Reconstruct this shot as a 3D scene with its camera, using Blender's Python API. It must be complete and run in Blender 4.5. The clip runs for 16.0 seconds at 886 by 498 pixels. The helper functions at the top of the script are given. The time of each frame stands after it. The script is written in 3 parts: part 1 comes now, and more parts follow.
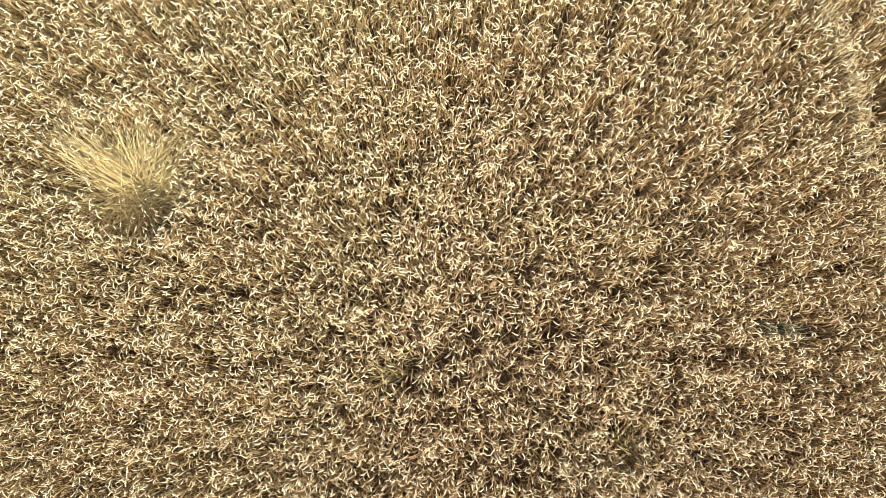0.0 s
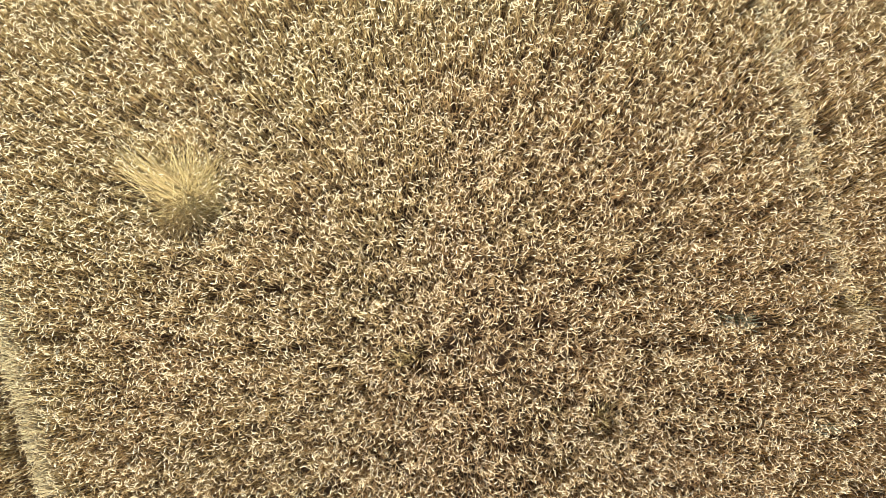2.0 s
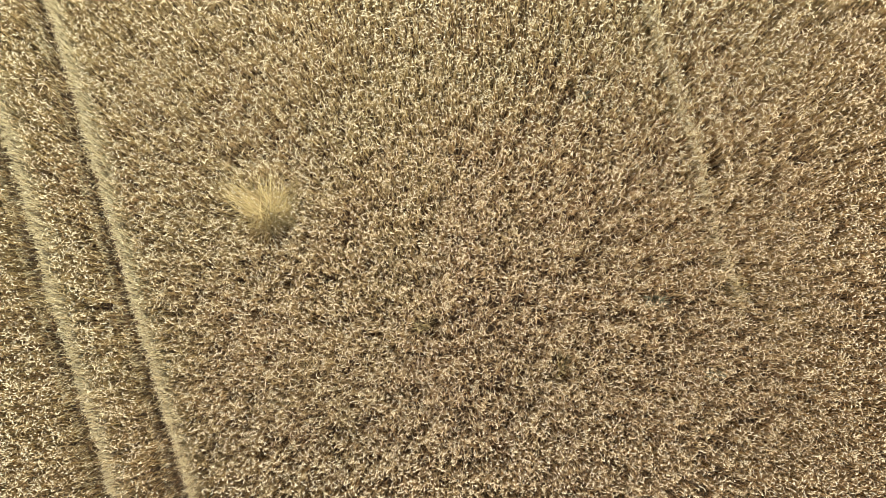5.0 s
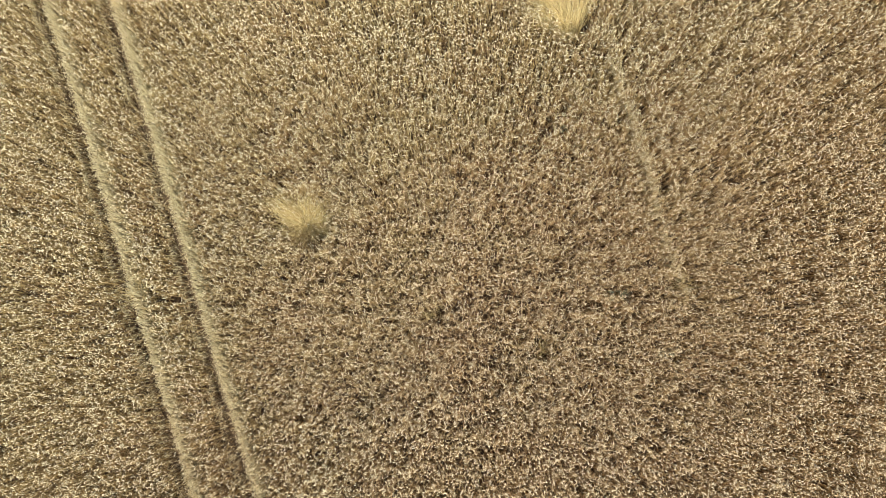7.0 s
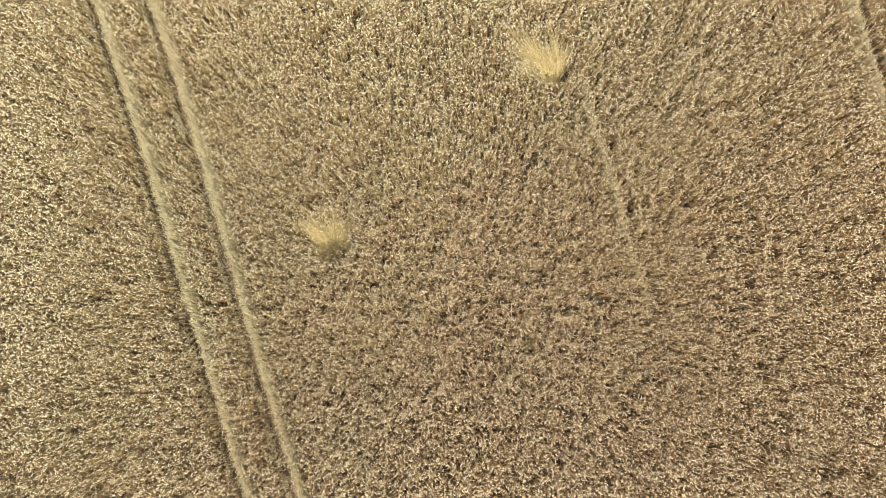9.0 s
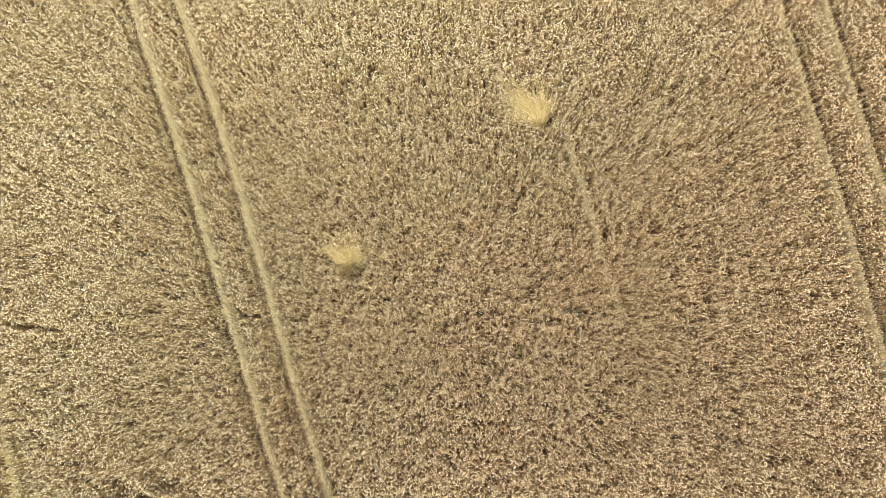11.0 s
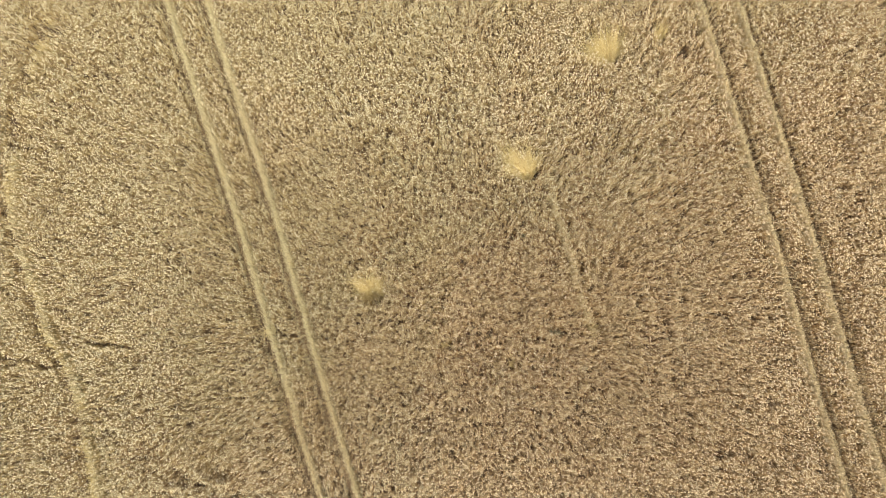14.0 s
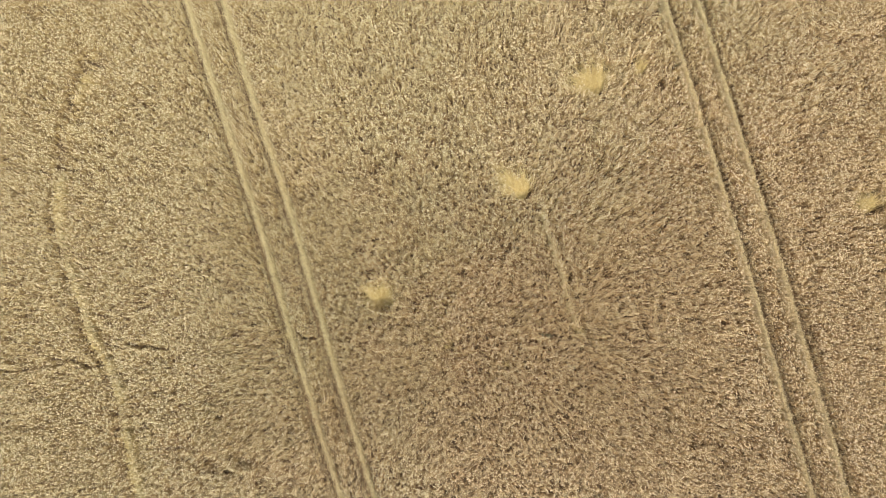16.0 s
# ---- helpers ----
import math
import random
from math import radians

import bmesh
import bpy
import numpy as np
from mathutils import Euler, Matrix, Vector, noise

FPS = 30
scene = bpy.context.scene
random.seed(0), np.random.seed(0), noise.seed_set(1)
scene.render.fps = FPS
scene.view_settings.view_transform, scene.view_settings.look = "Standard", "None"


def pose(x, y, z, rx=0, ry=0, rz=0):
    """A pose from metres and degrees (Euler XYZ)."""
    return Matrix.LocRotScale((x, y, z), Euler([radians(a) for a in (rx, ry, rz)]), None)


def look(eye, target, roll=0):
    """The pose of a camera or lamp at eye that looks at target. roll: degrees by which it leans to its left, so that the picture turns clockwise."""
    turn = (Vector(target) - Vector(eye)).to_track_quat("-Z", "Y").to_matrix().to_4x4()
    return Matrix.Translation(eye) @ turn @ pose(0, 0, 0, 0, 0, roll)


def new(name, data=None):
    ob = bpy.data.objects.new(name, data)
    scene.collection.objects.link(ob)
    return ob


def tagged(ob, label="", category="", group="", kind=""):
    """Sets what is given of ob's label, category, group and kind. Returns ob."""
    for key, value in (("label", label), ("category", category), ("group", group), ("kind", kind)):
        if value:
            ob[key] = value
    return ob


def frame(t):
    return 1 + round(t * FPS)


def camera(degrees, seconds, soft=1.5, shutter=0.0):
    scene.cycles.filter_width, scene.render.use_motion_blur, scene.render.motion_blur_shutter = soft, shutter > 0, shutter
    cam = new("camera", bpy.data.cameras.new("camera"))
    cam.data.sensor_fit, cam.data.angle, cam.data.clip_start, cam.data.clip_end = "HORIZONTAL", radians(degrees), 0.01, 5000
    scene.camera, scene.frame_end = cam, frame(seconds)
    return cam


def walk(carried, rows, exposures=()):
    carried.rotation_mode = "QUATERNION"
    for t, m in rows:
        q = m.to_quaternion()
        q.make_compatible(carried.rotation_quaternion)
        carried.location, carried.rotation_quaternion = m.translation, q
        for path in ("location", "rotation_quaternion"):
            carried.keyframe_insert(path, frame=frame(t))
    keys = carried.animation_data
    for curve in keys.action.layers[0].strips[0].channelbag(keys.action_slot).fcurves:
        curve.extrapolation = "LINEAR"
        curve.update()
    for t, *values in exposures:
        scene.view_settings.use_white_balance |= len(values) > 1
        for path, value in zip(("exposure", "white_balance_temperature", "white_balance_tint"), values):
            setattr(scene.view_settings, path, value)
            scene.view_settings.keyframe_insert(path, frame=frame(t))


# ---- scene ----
import functools

# A ripe wheat field seen from a climbing drone that looks straight down. x to the right of the picture, y to its top.
cam = camera(70, 16.0, soft=0.3)
CANOPY = 0.85
ROLL = 1.227
# seconds, x, y, height over the ears
CLIMB = [
    (0.0, 0.400, -3.500, 8.270), (0.5, 0.369, -3.499, 8.533), (1.0, 0.367, -3.492, 8.856), (1.5, 0.360, -3.481, 9.258),
    (2.0, 0.339, -3.468, 9.725), (2.5, 0.317, -3.456, 10.262), (3.0, 0.297, -3.452, 10.863), (3.5, 0.295, -3.459, 11.534),
    (4.0, 0.303, -3.452, 12.328), (4.2, 0.306, -3.449, 12.646), (6.3, 0.240, -3.417, 16.231), (6.5, 0.246, -3.394, 16.567),
    (7.0, 0.248, -3.334, 17.434), (7.5, 0.245, -3.261, 18.298), (8.0, 0.246, -3.167, 19.169), (8.5, 0.231, -3.036, 20.047),
    (9.0, 0.230, -2.897, 20.964), (9.2, 0.234, -2.830, 21.343), (11.3, 0.198, -1.947, 25.092), (11.5, 0.177, -1.830, 25.430),
    (12.0, 0.148, -1.564, 26.297), (12.5, 0.134, -1.317, 27.173), (13.0, 0.113, -1.080, 28.041), (13.5, 0.092, -0.838, 28.904),
    (14.0, 0.075, -0.626, 29.777), (14.5, 0.061, -0.454, 30.640), (15.0, 0.054, -0.294, 31.534), (15.5, 0.036, -0.137, 32.423),
    (16.0, 0.000, 0.000, 33.297),
]
EXPOSURES = [(0.0, 1.27, 6320, 9), (4.0, 1.12, 6420, 9), (7.0, 0.96, 6380, 9), (9.0, 1.10, 6330, 9), (11.5, 1.23, 6580, 9), (16.0, 1.14, 6720, 9)]
walk(cam, [(t, pose(x, y, CANOPY + h, 0, ROLL, 0)) for t, x, y, h in CLIMB], EXPOSURES)

# ---- light: a clear afternoon sky and the sun ----
SUN_WAY = Vector((0.46, -0.94, 0.92)).normalized()
world = bpy.data.worlds.new("sky")
world.use_nodes = True
scene.world = world
sky = world.node_tree.nodes.new("ShaderNodeTexSky")
sky.sky_type, sky.sun_disc = "NISHITA", False
sky.sun_elevation = math.asin(SUN_WAY.z)
sky.sun_rotation = math.atan2(SUN_WAY.x, SUN_WAY.y)
world.node_tree.links.new(sky.outputs[0], world.node_tree.nodes["Background"].inputs[0])
world.node_tree.nodes["Background"].inputs[1].default_value = 0.09
sun = new("sun", bpy.data.lights.new("sun", "SUN"))
sun.data.energy, sun.data.angle, sun.data.color = 4.0, radians(0.55), (1.0, 0.95, 0.86)
sun.matrix_world = look(SUN_WAY * 80, (0, 0, 0))


# ---- materials ----
def crop_material(name, colours, rough=0.65, patch_scale=0.09, translucent=0.2, patch=0.22, patch_tints=((0.95, 1.0, 0.965), (1.02, 0.985, 0.935)), grain=60.0):
    """Dry plant matter: a colour of its own for every stalk or ear, fine grain, and slow patches over the field."""
    m = bpy.data.materials.new(name)
    m.use_nodes = True
    nt = m.node_tree
    nt.nodes.clear()
    n, link = nt.nodes.new, nt.links.new
    out, bsdf = n("ShaderNodeOutputMaterial"), n("ShaderNodeBsdfPrincipled")
    geo, where = n("ShaderNodeNewGeometry"), n("ShaderNodeTexCoord")
    ramp = n("ShaderNodeValToRGB")
    for _ in range(len(colours) - 2):
        ramp.color_ramp.elements.new(0.5)
    for i, (e, c) in enumerate(zip(ramp.color_ramp.elements, colours)):
        e.position, e.color = i / (len(colours) - 1), (*c, 1)
    link(geo.outputs["Random Per Island"], ramp.inputs[0])
    big = n("ShaderNodeTexNoise")
    big.inputs["Scale"].default_value, big.inputs["Detail"].default_value = patch_scale, 4
    link(geo.outputs["Position"], big.inputs["Vector"])
    slope, ripe = n("ShaderNodeVectorMath"), n("ShaderNodeMath")
    slope.operation, ripe.operation = "DOT_PRODUCT", "ADD"
    slope.inputs[1].default_value = (0.013, -0.012, 0.0)
    link(geo.outputs["Position"], slope.inputs[0])
    link(slope.outputs["Value"], ripe.inputs[0]), link(big.outputs["Fac"], ripe.inputs[1])
    tint = n("ShaderNodeValToRGB")
    tint.color_ramp.elements[0].position, tint.color_ramp.elements[1].position = 0.36, 0.66
    tint.color_ramp.elements[0].color, tint.color_ramp.elements[1].color = (*patch_tints[0], 1), (*patch_tints[1], 1)
    link(ripe.outputs[0], tint.inputs[0])
    mul = n("ShaderNodeMix")
    mul.data_type, mul.blend_type = "RGBA", "MULTIPLY"
    mul.inputs[0].default_value = min(1.0, patch / 0.25)
    link(ramp.outputs[0], mul.inputs[6]), link(tint.outputs[0], mul.inputs[7])
    fine = n("ShaderNodeTexNoise")
    fine.inputs["Scale"].default_value, fine.inputs["Detail"].default_value = grain, 2
    link(geo.outputs["Position"], fine.inputs["Vector"])
    mr = n("ShaderNodeMapRange")
    mr.inputs[3].default_value, mr.inputs[4].default_value = 0.72, 1.25
    link(fine.outputs["Fac"], mr.inputs[0])
    mul2 = n("ShaderNodeMix")
    mul2.data_type, mul2.blend_type = "RGBA", "MULTIPLY"
    mul2.inputs[0].default_value = 1.0
    link(mul.outputs[2], mul2.inputs[6]), link(mr.outputs[0], mul2.inputs[7])
    link(mul2.outputs[2], bsdf.inputs["Base Color"])
    bsdf.inputs["Roughness"].default_value = rough
    bsdf.inputs["Specular IOR Level"].default_value = 0.35
    if translucent:
        thin, mix = n("ShaderNodeBsdfTranslucent"), n("ShaderNodeMixShader")
        mix.inputs[0].default_value = translucent
        link(mul2.outputs[2], thin.inputs[0])
        link(bsdf.outputs[0], mix.inputs[1]), link(thin.outputs[0], mix.inputs[2]), link(mix.outputs[0], out.inputs[0])
    else:
        link(bsdf.outputs[0], out.inputs[0])
    return m


EAR = crop_material("ripe_ear", [(0.34, 0.23, 0.104), (0.53, 0.392, 0.208), (0.765, 0.622, 0.38), (0.81, 0.675, 0.428), (0.71, 0.567, 0.322)], translucent=0.12)
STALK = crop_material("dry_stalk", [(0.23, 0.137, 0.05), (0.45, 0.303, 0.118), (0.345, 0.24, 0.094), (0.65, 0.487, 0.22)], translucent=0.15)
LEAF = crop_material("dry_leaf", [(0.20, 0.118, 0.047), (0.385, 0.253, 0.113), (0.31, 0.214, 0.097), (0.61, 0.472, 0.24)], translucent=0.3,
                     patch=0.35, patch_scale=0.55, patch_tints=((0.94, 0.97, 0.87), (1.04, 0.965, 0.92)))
STRAW = crop_material("flattened_straw", [(0.28, 0.195, 0.065), (0.57, 0.435, 0.17), (0.48, 0.365, 0.15), (0.66, 0.535, 0.245)], translucent=0.1, patch=0.0)


def soil_material():
    m = bpy.data.materials.new("dry_soil")
    m.use_nodes = True
    nt = m.node_tree
    n, link = nt.nodes.new, nt.links.new
    bsdf = nt.nodes["Principled BSDF"]
    geo, a, b = n("ShaderNodeNewGeometry"), n("ShaderNodeTexNoise"), n("ShaderNodeTexNoise")
    a.inputs["Scale"].default_value, a.inputs["Detail"].default_value = 14, 6
    b.inputs["Scale"].default_value, b.inputs["Detail"].default_value = 0.7, 3
    ramp = n("ShaderNodeValToRGB")
    ramp.color_ramp.elements[0].color, ramp.color_ramp.elements[1].color = (0.05, 0.03, 0.014, 1), (0.17, 0.11, 0.055, 1)
    ramp.color_ramp.elements[0].position, ramp.color_ramp.elements[1].position = 0.3, 0.7
    mix = n("ShaderNodeMath")
    mix.operation = "MULTIPLY_ADD"
    mix.inputs[1].default_value = 0.5
    for t in (a, b):
        link(geo.outputs["Position"], t.inputs["Vector"])
    half = n("ShaderNodeMath")
    half.operation = "MULTIPLY"
    half.inputs[1].default_value = 0.5
    link(b.outputs["Fac"], half.inputs[0])
    link(a.outputs["Fac"], mix.inputs[0]), link(half.outputs[0], mix.inputs[2]), link(mix.outputs[0], ramp.inputs[0])
    link(ramp.outputs[0], bsdf.inputs["Base Color"])
    bump = n("ShaderNodeBump")
    bump.inputs["Strength"].default_value, bump.inputs["Distance"].default_value = 0.7, 0.03
    link(a.outputs["Fac"], bump.inputs["Height"]), link(bump.outputs[0], bsdf.inputs["Normal"])
    bsdf.inputs["Roughness"].default_value = 0.95
    return m


SOIL = soil_material()
REGROWTH = crop_material("pale_regrowth", [(0.46, 0.34, 0.16), (0.62, 0.49, 0.26), (0.56, 0.455, 0.245), (0.68, 0.56, 0.32)], translucent=0.2)


def far_crop_material():
    """Wheat too far off to tell its ears apart."""
    m = bpy.data.materials.new("distant_wheat")
    m.use_nodes = True
    nt = m.node_tree
    n, link = nt.nodes.new, nt.links.new
    bsdf = nt.nodes["Principled BSDF"]
    geo, a, b = n("ShaderNodeNewGeometry"), n("ShaderNodeTexNoise"), n("ShaderNodeTexNoise")
    a.inputs["Scale"].default_value, a.inputs["Detail"].default_value = 9, 8
    b.inputs["Scale"].default_value, b.inputs["Detail"].default_value = 0.05, 4
    ramp, tint = n("ShaderNodeValToRGB"), n("ShaderNodeValToRGB")
    # Tones kept dark: the shade between ears is put into the colour.
    ramp.color_ramp.elements[0].color, ramp.color_ramp.elements[1].color = (0.085, 0.055, 0.025, 1), (0.33, 0.25, 0.13, 1)
    ramp.color_ramp.elements[0].position, ramp.color_ramp.elements[1].position = 0.38, 0.62
    tint.color_ramp.elements[0].color, tint.color_ramp.elements[1].color = (0.85, 0.95, 0.8, 1), (1.0, 0.92, 0.85, 1)
    for t in (a, b):
        link(geo.outputs["Position"], t.inputs["Vector"])
    link(a.outputs["Fac"], ramp.inputs[0]), link(b.outputs["Fac"], tint.inputs[0])
    mul = n("ShaderNodeMix")
    mul.data_type, mul.blend_type = "RGBA", "MULTIPLY"
    mul.inputs[0].default_value = 1.0
    link(ramp.outputs[0], mul.inputs[6]), link(tint.outputs[0], mul.inputs[7]), link(mul.outputs[2], bsdf.inputs["Base Color"])
    bump = n("ShaderNodeBump")
    bump.inputs["Distance"].default_value = 0.08
    link(a.outputs["Fac"], bump.inputs["Height"]), link(bump.outputs[0], bsdf.inputs["Normal"])
    bsdf.inputs["Roughness"].default_value = 0.9
    return m


FAR_CROP = far_crop_material()

# ---- mesh helpers ----
rng = np.random.default_rng(7)


def fast_mesh(name, verts, tris, material):
    """A mesh of triangles from arrays."""
    verts, tris = np.asarray(verts, np.float32).reshape(-1, 3), np.asarray(tris, np.int32).reshape(-1, 3)
    me = bpy.data.meshes.new(name)
    me.vertices.add(len(verts)), me.loops.add(len(tris) * 3), me.polygons.add(len(tris))
    me.vertices.foreach_set("co", verts.ravel())
    me.loops.foreach_set("vertex_index", tris.ravel())
    me.polygons.foreach_set("loop_start", np.arange(0, len(tris) * 3, 3, dtype=np.int32))
    me.update(calc_edges=True)
    me.materials.append(material)
    return me


def part(name, mesh, parent, label="", kind=""):
    """One mesh object under a thing."""
    ob = new(name, mesh)
    ob.parent = parent
    return tagged(ob, label=label, kind=kind)


def gather(blocks):
    """Joins blocks of (verts per item, pattern of triangles) into one array of each."""
    vs, fs, start = [], [], 0
    for v, pattern in blocks:
        n, k = v.shape[0], v.shape[1]
        vs.append(v.reshape(-1, 3))
        fs.append((np.asarray(pattern)[None] + (start + np.arange(n) * k)[:, None, None]).reshape(-1, 3))
        start += n * k
    return np.concatenate(vs), np.concatenate(fs)


def slow_noise(x, y, size, seed):
    """Smooth noise from -1 to 1 whose blobs are about size metres across."""
    r = np.random.default_rng(seed)
    grid = r.uniform(-1, 1, (256, 256))
    u, v = x / size + 500.3, y / size + 500.7
    i, j = np.floor(u).astype(int), np.floor(v).astype(int)
    a, b = u - i, v - j
    a, b = a * a * (3 - 2 * a), b * b * (3 - 2 * b)
    i0, j0, i1, j1 = i % 256, j % 256, (i + 1) % 256, (j + 1) % 256
    return (grid[i0, j0] * (1 - a) + grid[i1, j0] * a) * (1 - b) + (grid[i0, j1] * (1 - a) + grid[i1, j1] * a) * b


# ---- the plan: wheel tracks, a trodden path, narrow partings, flattened spots ----
# wheel tracks as (y, x) of their pale edge, from the field's near side to its far one
TRACKS = {
    "left_outer": [(-12.23, -6.45), (-9.5, -7.32), (-7.75, -7.80), (-4.76, -8.76), (-2.12, -9.50), (-0.22, -10.07), (2.63, -10.98), (4.53, -11.62), (8.74, -13.0), (12.5, -14.2)],
    "left_inner": [(-12.22, -4.66), (-10.8, -5.10), (-7.77, -6.04), (-4.01, -7.11), (-0.23, -8.21), (2.62, -9.07), (4.99, -9.86), (7.23, -10.65), (9.48, -11.33), (12.48, -12.26)],
    "right_inner": [(-12.04, 18.30), (-7.63, 16.99), (-4.69, 16.17), (-1.74, 15.39), (7.12, 12.67), (10.08, 11.76), (13.04, 10.85)],
    "right_outer": [(-12.02, 20.10), (-7.62, 18.88), (-4.68, 18.01), (-1.74, 17.19), (5.63, 14.92), (10.07, 13.52), (13.04, 12.60)],
}
TRACK_SHIFT = {"left_outer": -0.25, "left_inner": -0.25, "right_inner": 0.25, "right_outer": 0.25}
FAINT = [(-4.75, 6.68), (-4.1, 6.4), (-2.83, 5.98), (-1.39, 5.66), (0.05, 5.2), (1.5, 4.7), (2.9, 4.35)]
PATHWAY = [(-13.2, -17.0), (-10.8, -17.55), (-9.3, -17.88), (-7.8, -18.16), (-6.3, -18.7), (-4.8, -19.6), (-2.7, -20.25), (-1.5, -20.7), (0.3, -21.3), (1.84, -21.45), (4.25, -21.18), (6.1, -20.95), (7.3, -20.55), (9.7, -19.7), (11.5, -19.45)]
BRANCH = [(-12.5, -16.4), (-10.8, -16.8), (-9.7, -17.1), (-8.4, -17.7), (-7.0, -18.3)]
PARTING = [(-24.0, -6.6), (-21.6, -6.3), (-20.7, -6.05), (-19.3, -6.55), (-17.7, -5.25), (-14.3, -5.4), (-12.2, -5.4), (-11.0, -4.8), (-9.2, -4.6), (-6.0, -5.0), (-2.0, -5.1), (2.0, -5.2), (6.0, -4.9)]
SLANT = 0.283


def along(points, s):
    p = np.array(points)
    lo, hi = (p[1, 1] - p[0, 1]) / (p[1, 0] - p[0, 0]), (p[-1, 1] - p[-2, 1]) / (p[-1, 0] - p[-2, 0])
    v = np.interp(s, p[:, 0], p[:, 1])
    v = np.where(s < p[0, 0], p[0, 1] + lo * (s - p[0, 0]), v)
    return np.where(s > p[-1, 0], p[-1, 1] + hi * (s - p[-1, 0]), v)


def track_x(key, y):
    return along(TRACKS[key], y) + TRACK_SHIFT[key]


# core x, y and radius, then fans of fallen stalks: bearing (degrees from the picture's top, clockwise), spread, share, reach
SPOTS = [
    (-4.02, -2.70, 0.38, [(-50, 4.5, 0.25, 1.5), (-12, 12, 0.19, 0.85), (24, 13, 0.22, 0.95), (58, 12, 0.12, 0.85), (-97, 5, 0.08, 1.05), (125, 22, 0.16, 0.8), (195, 18, 0.12, 0.75)]),
    (3.48, 2.95, 0.42, [(-60, 9, 0.32, 1.45), (-42, 6, 0.26, 2.05), (-8, 8, 0.22, 1.3), (18, 8, 0.12, 1.1), (180, 60, 0.08, 0.45)]),
    (7.32, 8.50, 0.48, [(-76, 9, 0.28, 1.6), (-42, 8, 0.26, 1.55), (-6, 8, 0.22, 1.55), (34, 9, 0.20, 1.45), (180, 60, 0.04, 0.4)]),
    (9.7, 9.4, 0.28, [(-20, 25, 0.7, 0.75), (40, 25, 0.3, 0.65)]),
    (21.75, 2.2, 0.42, [(-60, 20, 0.6, 1.0), (0, 25, 0.4, 0.85)]),
    (-0.39, -5.25, 0.10, [(-80, 25, 0.6, 0.35), (70, 30, 0.4, 0.3)]),
    (-8.80, -4.72, 0.12, [(-60, 30, 0.5, 0.45), (20, 30, 0.5, 0.4)]),
    (2.66, -6.25, 0.08, [(0, 30, 0.7, 0.35), (180, 30, 0.3, 0.25)]),
    (6.58, -4.42, 0.10, [(-70, 30, 0.6, 0.4), (60, 30, 0.4, 0.35)]),
]
HOLES = [
    (-14.6, -10.75, 0.8, 0.06), (-12.4, -12.0, 0.7, 0.08), (-16.6, -11.3, 0.5, 0.05), (4.78, -4.67, 0.28, 0.09),
    (10.84, 8.58, 0.15, 0.30), (-4.82, -2.48, 0.42, 0.09), (-3.12, -2.52, 0.15, 0.10), (-3.76, -2.98, 0.20, 0.18), (-21.6, -6.0, 0.42, 0.09), (-20.5, -6.5, 0.2, 0.07),
    (-22.95, 12.9, 0.10, 0.45), (-22.6, 12.1, 0.10, 0.40)]


